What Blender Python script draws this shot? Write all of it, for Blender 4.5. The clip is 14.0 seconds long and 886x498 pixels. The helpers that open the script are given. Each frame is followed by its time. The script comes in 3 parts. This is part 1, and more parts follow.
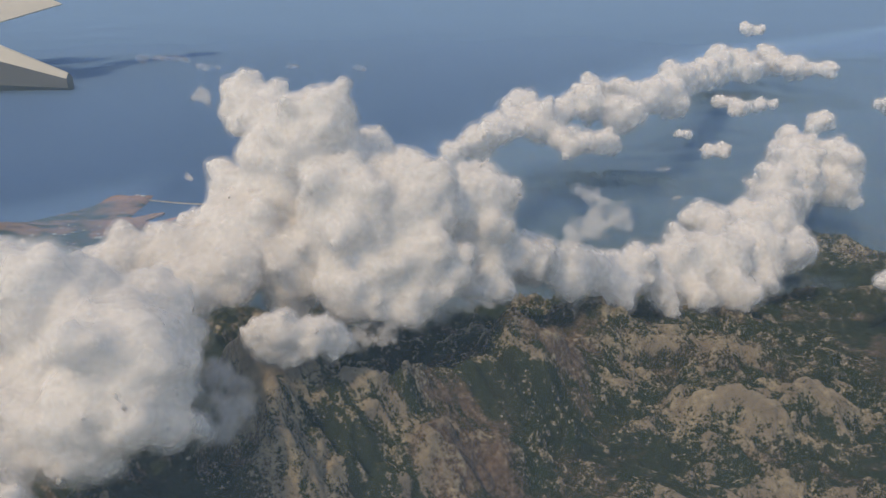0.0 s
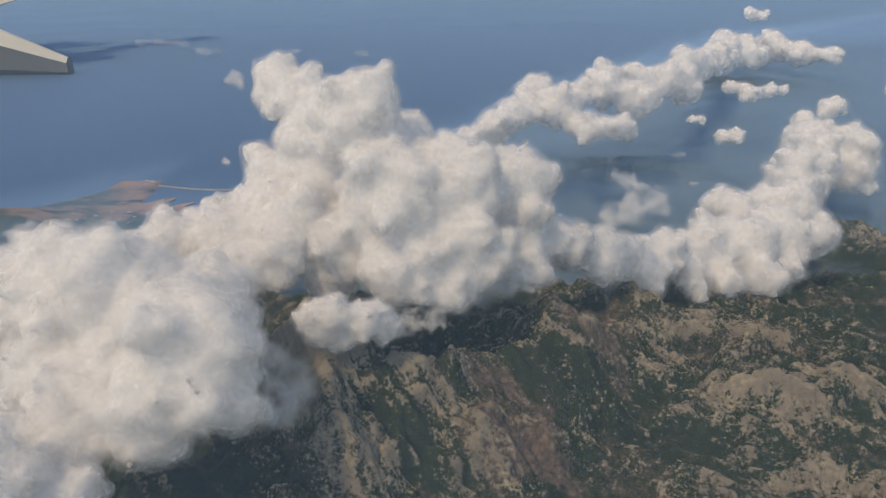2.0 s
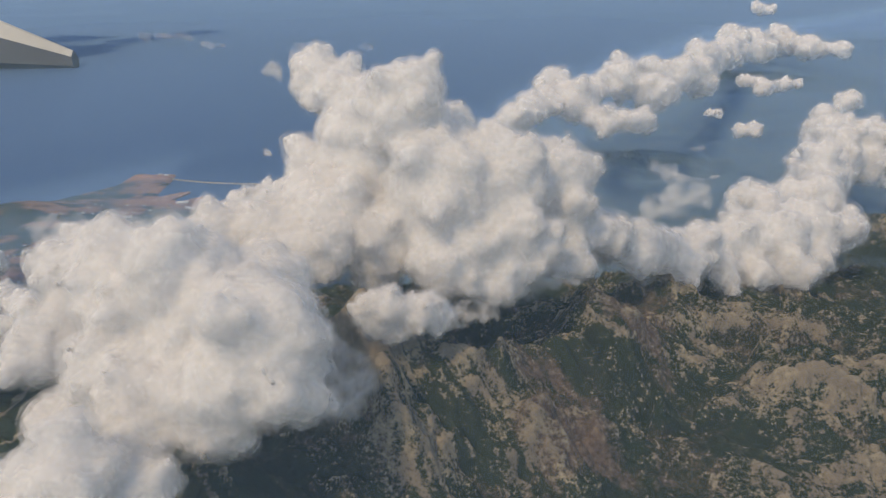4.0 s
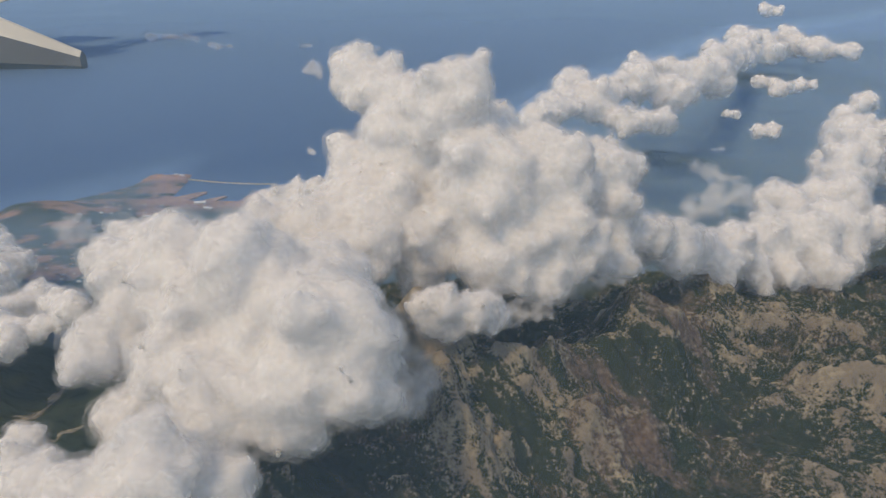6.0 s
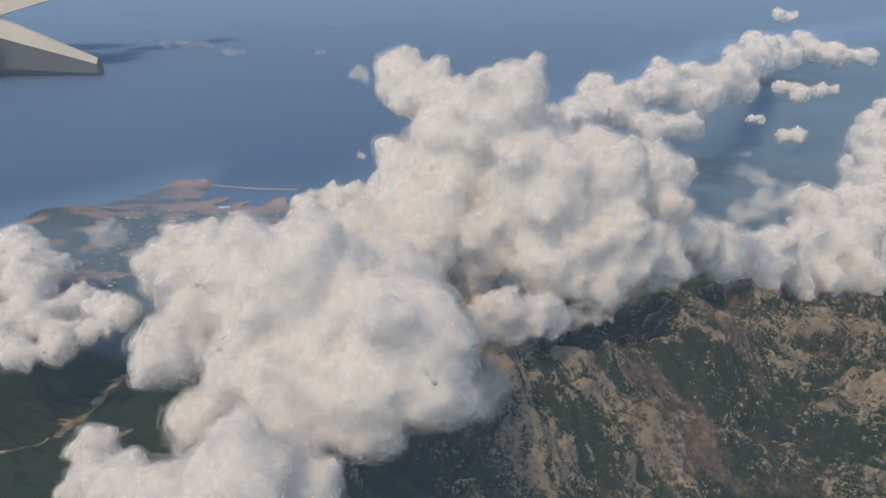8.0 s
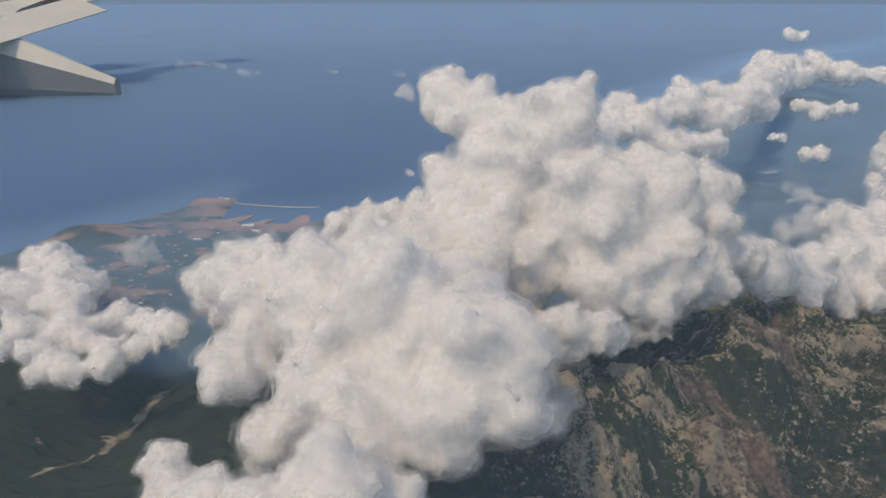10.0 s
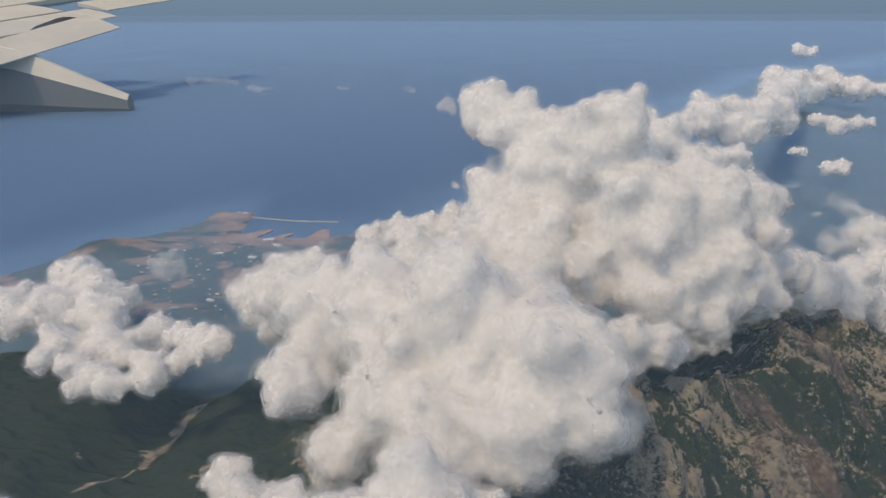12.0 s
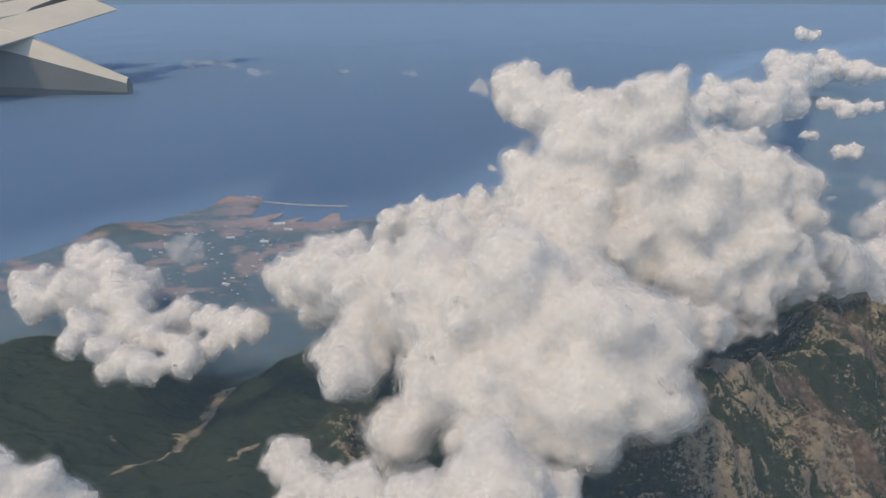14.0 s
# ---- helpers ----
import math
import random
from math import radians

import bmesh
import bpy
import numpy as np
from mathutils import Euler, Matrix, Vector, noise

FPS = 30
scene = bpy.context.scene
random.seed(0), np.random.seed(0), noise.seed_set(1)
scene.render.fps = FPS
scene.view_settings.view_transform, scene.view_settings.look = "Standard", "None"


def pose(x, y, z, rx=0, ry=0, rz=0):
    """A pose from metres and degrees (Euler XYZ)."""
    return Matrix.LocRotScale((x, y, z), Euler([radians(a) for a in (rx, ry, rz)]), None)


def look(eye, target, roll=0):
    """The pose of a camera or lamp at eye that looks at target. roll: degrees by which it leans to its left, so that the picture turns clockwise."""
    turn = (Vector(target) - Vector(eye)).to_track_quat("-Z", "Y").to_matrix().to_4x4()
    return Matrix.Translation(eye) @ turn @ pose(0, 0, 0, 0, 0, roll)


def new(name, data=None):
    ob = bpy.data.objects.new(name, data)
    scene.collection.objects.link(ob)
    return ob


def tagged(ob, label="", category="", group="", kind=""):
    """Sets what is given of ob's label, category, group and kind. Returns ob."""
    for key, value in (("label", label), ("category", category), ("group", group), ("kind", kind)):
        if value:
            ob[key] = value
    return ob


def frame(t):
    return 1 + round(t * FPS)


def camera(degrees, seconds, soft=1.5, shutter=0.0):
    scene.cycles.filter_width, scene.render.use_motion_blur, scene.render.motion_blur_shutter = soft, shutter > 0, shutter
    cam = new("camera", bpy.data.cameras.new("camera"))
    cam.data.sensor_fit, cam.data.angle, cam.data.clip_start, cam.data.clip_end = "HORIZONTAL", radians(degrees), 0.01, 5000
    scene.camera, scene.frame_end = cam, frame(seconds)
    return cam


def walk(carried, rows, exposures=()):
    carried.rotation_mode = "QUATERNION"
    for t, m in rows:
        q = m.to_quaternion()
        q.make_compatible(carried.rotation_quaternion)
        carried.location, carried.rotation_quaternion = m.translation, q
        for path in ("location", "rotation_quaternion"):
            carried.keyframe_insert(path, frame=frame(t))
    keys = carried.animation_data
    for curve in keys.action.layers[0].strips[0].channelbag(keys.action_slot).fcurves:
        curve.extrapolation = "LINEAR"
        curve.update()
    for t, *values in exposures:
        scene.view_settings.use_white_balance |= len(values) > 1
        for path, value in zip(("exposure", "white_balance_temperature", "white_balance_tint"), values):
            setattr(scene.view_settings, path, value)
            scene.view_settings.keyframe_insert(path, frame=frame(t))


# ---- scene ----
cam = camera(69.0, 14.0, soft=1.3)
METRES, EYE, TILT, LEAN, TURN = 25.0, 45.8, -22.0, 0.0, 0.0
ROWS = [
    (0.0, 0.0, 0.0, 0.0, 0.0, 0.0, -0.0),
    (0.5, -0.0346, -0.0019, -0.0003, -0.09, -0.22, -0.04),
    (1.0, -0.0702, -0.0037, -0.0012, -0.17, -0.5, -0.05),
    (1.5, -0.1071, 0.0005, -0.0035, -0.29, -0.83, -0.04),
    (2.0, -0.1439, 0.0049, -0.006, -0.37, -1.2, -0.01),
    (2.5, -0.1803, 0.0092, -0.0093, -0.42, -1.49, -0.02),
    (3.0, -0.217, 0.0141, -0.012, -0.45, -1.64, -0.02),
    (5.5, -0.3979, 0.0221, -0.0218, -0.48, -1.59, -0.08),
    (6.0, -0.434, 0.0234, -0.024, -0.45, -1.52, -0.13),
    (6.5, -0.4695, 0.0241, -0.0261, -0.41, -1.42, -0.11),
    (7.0, -0.5058, 0.0253, -0.0274, -0.3, -1.31, -0.11),
    (7.5, -0.5415, 0.0254, -0.0303, -0.13, -1.16, -0.15),
    (8.0, -0.5774, 0.0246, -0.0314, 0.09, -0.98, -0.17),
    (10.5, -0.753, 0.0176, -0.0398, 0.69, 1.16, -0.18),
    (11.0, -0.7879, 0.0194, -0.0427, 0.78, 1.61, -0.16),
    (11.5, -0.8226, 0.0214, -0.0436, 0.85, 1.87, -0.18),
    (12.0, -0.8573, 0.0264, -0.0458, 0.92, 2.0, -0.19),
    (12.5, -0.8927, 0.0311, -0.0483, 0.93, 1.96, -0.18),
    (13.0, -0.9286, 0.0284, -0.0502, 0.83, 1.68, -0.2),
    (13.5, -0.9628, 0.0254, -0.0508, 0.67, 1.21, -0.21),
    (14.0, -0.9955, 0.0299, -0.0523, 0.46, 0.66, -0.17),
]
walk(cam, [(t, pose(0, 0, EYE, TILT, LEAN, TURN) @ pose(METRES * x, METRES * y, METRES * z, 90 + pitch, roll, yaw)) for t, x, y, z, yaw, pitch, roll in ROWS],
     [(0.0, -0.26, 9600, 12), (14.0, -0.25, 9250, 12)])

# ---- world, sun, exposure ----
TO_SUN = Vector((-0.38, -0.40, 0.83)).normalized()
world = bpy.data.worlds.new("world")
scene.world = world
world.use_nodes = True
wn = world.node_tree.nodes
sky = wn.new("ShaderNodeTexSky")
sky.sky_type = "NISHITA"
sky.sun_disc = False
sky.sun_elevation = math.asin(TO_SUN.z)
sky.sun_rotation = math.atan2(TO_SUN.x, TO_SUN.y)
sky.altitude = 1500
sky.dust_density = 2.0
wn["Background"].inputs["Strength"].default_value = 0.235
world.node_tree.links.new(sky.outputs["Color"], wn["Background"].inputs["Color"])

scene.cycles.transparent_max_bounces = 48

sun_data = bpy.data.lights.new("sun", "SUN")
sun_data.energy = 1.9
sun_data.angle = radians(0.5)
sun_data.color = (1.0, 0.90, 0.75)
sun = new("sun", sun_data)
sun.matrix_world = look(TO_SUN * 200, (0, 0, 0))


# ---- material helpers ----
class Nodes:
    """A short way to write node trees."""

    def __init__(self, name):
        self.mat = bpy.data.materials.new(name)
        self.mat.use_nodes = True
        self.tree = self.mat.node_tree
        self.tree.nodes.clear()
        self.out = self.add("ShaderNodeOutputMaterial")

    def add(self, kind):
        return self.tree.nodes.new(kind)

    def put(self, socket, value):
        if isinstance(value, bpy.types.NodeSocket):
            self.tree.links.new(value, socket)
        elif value is not None:
            if isinstance(value, tuple) and len(value) == 3 and socket.type == "RGBA":
                value = (*value, 1)
            socket.default_value = value

    def pos(self):
        return self.add("ShaderNodeNewGeometry").outputs["Position"]

    def noise(self, scale, detail=4.0, rough=0.55, vector=None, distortion=0.0):
        n = self.add("ShaderNodeTexNoise")
        self.put(n.inputs["Scale"], scale)
        self.put(n.inputs["Detail"], detail)
        self.put(n.inputs["Roughness"], rough)
        self.put(n.inputs["Distortion"], distortion)
        self.put(n.inputs["Vector"], vector if vector is not None else self.pos())
        return n.outputs["Fac"]

    def ramp(self, fac, low, high, to_low=0.0, to_high=1.0, smooth=True):
        n = self.add("ShaderNodeMapRange")
        n.interpolation_type = "SMOOTHSTEP" if smooth else "LINEAR"
        for socket, value in zip(n.inputs, (fac, low, high, to_low, to_high)):
            self.put(socket, value)
        return n.outputs["Result"]

    def mix(self, fac, a, b):
        n = self.add("ShaderNodeMix")
        n.data_type = "RGBA"
        self.put(n.inputs[0], fac)
        self.put(n.inputs[6], a)
        self.put(n.inputs[7], b)
        return n.outputs[2]

    def math(self, how, a, b=None):
        n = self.add("ShaderNodeMath")
        n.operation = how
        self.put(n.inputs[0], a)
        self.put(n.inputs[1], b)
        return n.outputs[0]

    def attribute(self, name):
        n = self.add("ShaderNodeAttribute")
        n.attribute_name = name
        return n.outputs["Fac"]

    def bump(self, height, strength, distance):
        n = self.add("ShaderNodeBump")
        self.put(n.inputs["Strength"], strength)
        self.put(n.inputs["Distance"], distance)
        self.put(n.inputs["Height"], height)
        return n.outputs["Normal"]

    def principled(self, color, rough=0.8, metal=0.0, specular=0.3, normal=None, **more):
        n = self.add("ShaderNodeBsdfPrincipled")
        self.put(n.inputs["Base Color"], color)
        self.put(n.inputs["Roughness"], rough)
        self.put(n.inputs["Metallic"], metal)
        self.put(n.inputs["Specular IOR Level"], specular)
        self.put(n.inputs["Normal"], normal)
        for key, value in more.items():
            self.put(n.inputs[key.replace("_", " ")], value)
        return n.outputs[0]

    def mixed(self, fac, a, b):
        n = self.add("ShaderNodeMixShader")
        self.put(n.inputs[0], fac)
        self.put(n.inputs[1], a)
        self.put(n.inputs[2], b)
        return n.outputs[0]

    def done(self, shader):
        self.tree.links.new(shader, self.out.inputs["Surface"])
        return self.mat


def plain_material(name, color, rough=0.6, metal=0.0, grain=6.0, amount=0.12):
    k = Nodes(name)
    lighter = tuple(min(1, c * (1 + amount)) for c in color)
    darker = tuple(c * (1 - amount) for c in color)
    n = k.math("ADD", k.math("MULTIPLY", k.noise(grain), 0.6), k.math("MULTIPLY", k.noise(grain * 7), 0.4))
    return k.done(k.principled(k.mix(k.ramp(n, 0.35, 0.65), darker, lighter), rough, metal))


def terrain_material():
    k = Nodes("karst_hillside")
    rock_attr, soil_attr, low_attr = k.attribute("rock"), k.attribute("soil"), k.attribute("lowland")
    grain = k.noise(2.2, 5, 0.6)
    fine = k.noise(11.0, 4, 0.6)
    speck = k.noise(4.6, 3, 0.65, distortion=0.4)
    rock = k.mix(k.ramp(grain, 0.3, 0.7), (0.22, 0.185, 0.135), (0.40, 0.345, 0.25))
    rock = k.mix(k.ramp(k.noise(0.45, 4), 0.42, 0.62), rock, k.mix(grain, (0.15, 0.125, 0.10), (0.27, 0.225, 0.18)))
    rock = k.mix(k.ramp(fine, 0.30, 0.60), (0.23, 0.20, 0.15), rock)
    soil = k.mix(k.ramp(grain, 0.35, 0.65), (0.105, 0.078, 0.062), (0.190, 0.142, 0.112))
    green = k.mix(k.ramp(fine, 0.3, 0.7), (0.018, 0.028, 0.016), (0.044, 0.060, 0.030))
    green = k.mix(k.ramp(k.noise(0.35, 3), 0.4, 0.65), green, (0.026, 0.042, 0.024))
    ground = k.mix(k.ramp(k.math("ADD", soil_attr, k.math("MULTIPLY", k.math("SUBTRACT", speck, 0.5), 0.9)), 0.16, 0.52), green, soil)
    cover = k.math("ADD", rock_attr, k.math("MULTIPLY", k.math("SUBTRACT", grain, 0.5), 0.9))
    cover = k.math("ADD", cover, k.math("MULTIPLY", k.math("SUBTRACT", speck, 0.5), 1.4))
    ground = k.mix(k.math("MULTIPLY", k.ramp(k.noise(4.6, 2, 0.5), 0.60, 0.70, 0.0, 0.55), k.ramp(rock_attr, 0.03, 0.15)), ground, (0.26, 0.225, 0.165))
    ground = k.mix(k.ramp(cover, 0.24, 0.62), ground, rock)
    ground = k.mix(k.ramp(k.noise(5.2, 2, 0.5, distortion=0.3), 0.36, 0.27, 0.0, 0.8), ground, (0.030, 0.042, 0.022))
    cells = k.add("ShaderNodeTexVoronoi")
    k.put(cells.inputs["Scale"], 0.35)
    k.put(cells.inputs["Vector"], k.pos())
    field = k.mix(k.ramp(cells.outputs["Color"], 0.3, 0.7), (0.045, 0.062, 0.035), (0.095, 0.09, 0.062))
    field = k.mix(k.ramp(k.noise(0.12, 4), 0.42, 0.6), field, (0.04, 0.06, 0.035))
    ground = k.mix(low_attr, ground, field)
    ground = k.mix(k.attribute("red_earth"), ground, k.mix(grain, (0.42, 0.185, 0.115), (0.56, 0.34, 0.25)))
    height = k.math("ADD", k.math("MULTIPLY", grain, 0.6), k.math("MULTIPLY", fine, 0.4))
    return k.done(k.principled(ground, 0.95, specular=0.1, normal=k.bump(height, 0.7, 0.25)))


def sea_material():
    k = Nodes("sea_water")
    swell = k.noise(0.05, 3)
    color = k.mix(k.ramp(swell, 0.35, 0.65), (0.074, 0.175, 0.330), (0.083, 0.190, 0.350))
    ripple = k.noise(1.3, 5, 0.6)
    return k.done(k.principled(color, 0.55, metal=0.85, specular=0.5, normal=k.bump(ripple, 0.2, 0.3)))


# Aerial haze is imitated by bluish diffuse colour on see-through flat sheets.
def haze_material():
    k = Nodes("painted_haze")
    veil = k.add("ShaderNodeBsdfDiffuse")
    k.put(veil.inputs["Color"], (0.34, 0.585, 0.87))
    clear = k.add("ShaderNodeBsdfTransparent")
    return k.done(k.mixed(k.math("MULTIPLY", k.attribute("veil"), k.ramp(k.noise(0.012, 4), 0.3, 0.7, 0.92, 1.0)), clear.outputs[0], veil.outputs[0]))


def cloud_core_material():
    k = Nodes("cumulus_body")
    white = (0.985, 0.975, 0.968)
    dense = k.principled(white, 1.0, specular=0.0, Subsurface_Weight=1.0, Subsurface_Radius=(1.0, 1.0, 1.0), Subsurface_Scale=2.6)
    thin = k.add("ShaderNodeBsdfTranslucent")
    k.put(thin.inputs["Color"], white)
    return k.done(k.mixed(0.40, dense, thin.outputs[0]))


def cloud_wisp_material(name, low, high, top, scale):
    k = Nodes(name)
    body = k.add("ShaderNodeBsdfDiffuse")
    k.put(body.inputs["Color"], (0.955, 0.948, 0.945))
    thin = k.add("ShaderNodeBsdfTranslucent")
    k.put(thin.inputs["Color"], (0.955, 0.948, 0.945))
    clear = k.add("ShaderNodeBsdfTransparent")
    n = k.noise(scale, 3, 0.55, distortion=0.3)
    veil = k.mixed(0.5, body.outputs[0], thin.outputs[0])
    return k.done(k.mixed(k.ramp(n, low, high, 0.0, top), clear.outputs[0], veil))


# Haze brightness is put into an emission colour, lighter with height.
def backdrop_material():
    k = Nodes("glowing_haze_backdrop")
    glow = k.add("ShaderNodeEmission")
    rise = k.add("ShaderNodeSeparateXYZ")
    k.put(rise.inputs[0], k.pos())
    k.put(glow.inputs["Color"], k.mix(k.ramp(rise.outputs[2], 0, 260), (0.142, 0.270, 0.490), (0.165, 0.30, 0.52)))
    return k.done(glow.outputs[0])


M_TERRAIN = terrain_material()
M_SEA = sea_material()
M_HAZE = haze_material()
M_CLOUD = cloud_core_material()
FRINGE = ((0.15, 0.75, 0.38), (0.2, 0.75, 0.36), (0.25, 0.75, 0.34), (0.3, 0.76, 0.30), (0.36, 0.78, 0.26))
M_WISPS = [[cloud_wisp_material("cumulus_fringe", low, high, top, scale) for low, high, top in FRINGE] for scale in (0.8, 0.5, 0.26)]
M_THIN = [cloud_wisp_material("thin_vapour", 0.34, 0.74, top, scale) for top, scale in ((0.17, 0.8), (0.12, 0.4), (0.08, 0.2))]
M_BACKDROP = backdrop_material()
M_PAINT = plain_material("wing_paint", (0.60, 0.575, 0.51), 0.45, grain=0.05, amount=0.06)
# Wing paint darkened: the shade on the fairing's sides is put into the colour.
M_PAINT_SHADED = plain_material("shaded_side_paint", (0.19, 0.195, 0.19), 0.45, grain=0.05, amount=0.06)
# Near-black colour painted for the shade between the wing panels.
M_GAP_SHADE = plain_material("gap_shade", (0.03, 0.03, 0.035), 0.7, grain=0.05)


# ---- noise on arrays ----
def lattice(ix, iy, seed):
    h = (ix.astype(np.int64) * 374761393 + iy.astype(np.int64) * 668265263 + seed * 1442695041) & 0xFFFFFFFF
    h = ((h ^ (h >> 13)) * 1274126177) & 0xFFFFFFFF
    return ((h ^ (h >> 16)) & 0xFFFF) / 65535.0


def value_noise(x, y, seed):
    ix, iy = np.floor(x), np.floor(y)
    fx, fy = x - ix, y - iy
    fx, fy = fx * fx * fx * (fx * (fx * 6 - 15) + 10), fy * fy * fy * (fy * (fy * 6 - 15) + 10)
    a, b = lattice(ix, iy, seed), lattice(ix + 1, iy, seed)
    c, d = lattice(ix, iy + 1, seed), lattice(ix + 1, iy + 1, seed)
    return (a + (b - a) * fx) * (1 - fy) + (c + (d - c) * fx) * fy


def fractal(x, y, seed, octaves=5, gain=0.5):
    total, amp, norm = np.zeros_like(x), 1.0, 0.0
    for o in range(octaves):
        c, s = math.cos(0.6 * o), math.sin(0.6 * o)
        f = 2.03 ** o
        total += amp * value_noise((x * c - y * s) * f + 13.7 * o, (x * s + y * c) * f - 7.1 * o, seed + o)
        norm += amp
        amp *= gain
    return total / norm


def ridged(x, y, seed, octaves=5, gain=0.5):
    total, amp, norm = np.zeros_like(x), 1.0, 0.0
    for o in range(octaves):
        c, s = math.cos(0.7 * o), math.sin(0.7 * o)
        f = 2.07 ** o
        n = value_noise((x * c - y * s) * f + 5.3 * o, (x * s + y * c) * f + 9.2 * o, seed + o)
        total += amp * (1 - np.abs(2 * n - 1)) ** 1.6
        norm += amp
        amp *= gain
    return total / norm


def smooth(a, b, v):
    t = np.clip((v - a) / (b - a), 0, 1)
    return t * t * (3 - 2 * t)


def segment_distance(x, y, ax, ay, bx, by):
    dx, dy = bx - ax, by - ay
    t = np.clip(((x - ax) * dx + (y - ay) * dy) / (dx * dx + dy * dy), 0, 1)
    return np.hypot(x - ax - t * dx, y - ay - t * dy)


# ---- the land ----
COAST_X = (-900, -300, -140, -105, -92, -84, -77, -73.4, -68.8, -67.9, -67.3, -62, -50, -36, -20, 4, 24, 173, 330, 1500, 4900)
COAST_Y = (-900, -100, 70, 106, 122, 133, 141, 147.4, 147.6, 142, 132, 129, 129, 134, 147, 178, 225, 449, 590, 1700, 4000)
# a crest from x, y to x, y, its height at both ends, its half width
CRESTS = (
    (-6.4, 38.6, 1.8, 42.8, 1.8, 2.6, 1.6),
    (-5.6, 38.3, 2.0, 32.5, 1.0, 1.6, 1.6),
    (-10.5, 33.2, -5.0, 29.0, 3.6, 2.0, 1.7),
    (-15.0, 38.4, -10.2, 37.8, 3.2, 1.2, 1.5),
    (6.6, 49.0, 11.0, 45.5, 2.2, 1.0, 2.4),
    (18.0, 42.6, 31.0, 46.5, 1.2, 1.8, 3.0),
    (16.0, 55.0, 30.0, 55.5, 1.0, 1.0, 2.2),
    (17.0, 48.5, 25.0, 49.0, 0.8, 1.0, 1.8),
)
# centre x, y, height, half widths
HILLS = (
    (-11.8, 38.0, 11.4, 4.2, 5.0),
    (-4.0, 40.5, 3.2, 4.5, 4.0),
    (-1.0, 36.5, 4.0, 6.5, 6.0),
    (-6.5, 31.5, 1.6, 4.5, 4.0),
    (13.0, 35.0, 1.2, 5.0, 4.0),
    (6.9, 49.2, 6.2, 5.6, 4.4),
    (4.0, 43.0, 2.6, 5.0, 4.5),
    (-20.0, 29.5, 7.5, 6.0, 5.0),
    (15.8, 57.0, 3.6, 6.6, 5.0),
    (25.0, 45.6, 1.6, 4.6, 3.6),
    (-72.0, 65.0, 4.0, 10.0, 5.0),
    (-49.4, 52.0, -4.0, 4.5, 10.0),
    (64.0, 98.0, 7.0, 11.0, 8.0),
    (40.0, 150.0, 3.0, 22.0, 12.0),
    (110.0, 275.0, 4.0, 50.0, 25.0),
    (-75.0, 141.5, 1.6, 3.5, 3.0),
    (-89.0, 119.0, 3.0, 9.0, 5.0),
)
# centre x, y, half widths, strength: bare rock, thick scrub, brown soil
BARE = ((25.5, 44.0, 4.2, 3.0, 0.95), (33.0, 48.0, 4.0, 2.6, 0.8), (20.0, 52.0, 4.5, 2.0, 0.3), (15.0, 34.5, 4.0, 2.2, 0.5), (25.0, 35.5, 7.0, 2.8, 0.7),
        (-1.5, 37.0, 3.0, 4.0, 0.35), (6.8, 48.4, 2.6, 3.0, 0.2), (-8.0, 31.0, 2.2, 2.4, 0.8), (-12.0, 36.8, 3.2, 3.2, 1.0), (30.0, 56.0, 6.0, 2.5, 0.5), (64.0, 97.0, 7.0, 5.0, 0.7), (-6.0, 38.4, 1.6, 1.0, 0.8), (6.5, 45.5, 1.8, 1.2, 0.4))
SCRUB = ((11.0, 40.0, 4.0, 3.0, 0.15), (-7.5, 35.6, 2.4, 1.8, 0.6), (16.5, 40.0, 2.0, 3.5, 0.3), (-17.0, 27.0, 6.0, 6.0, 0.35), (-4.0, 33.0, 1.5, 1.5, 0.4))
BROWN = ((1.5, 37.5, 3.5, 4.0, 0.75), (10.5, 50.0, 4.0, 4.0, 0.6), (4.5, 41.5, 3.0, 3.0, 0.4), (-11.5, 36.0, 3.0, 3.0, 0.5))


def spots(x, y, table):
    total = np.zeros_like(x)
    for cx, cy, rx, ry, k in table:
        total = np.maximum(total, k * np.exp(-((x - cx) / rx) ** 2 - ((y - cy) / ry) ** 2))
    return total


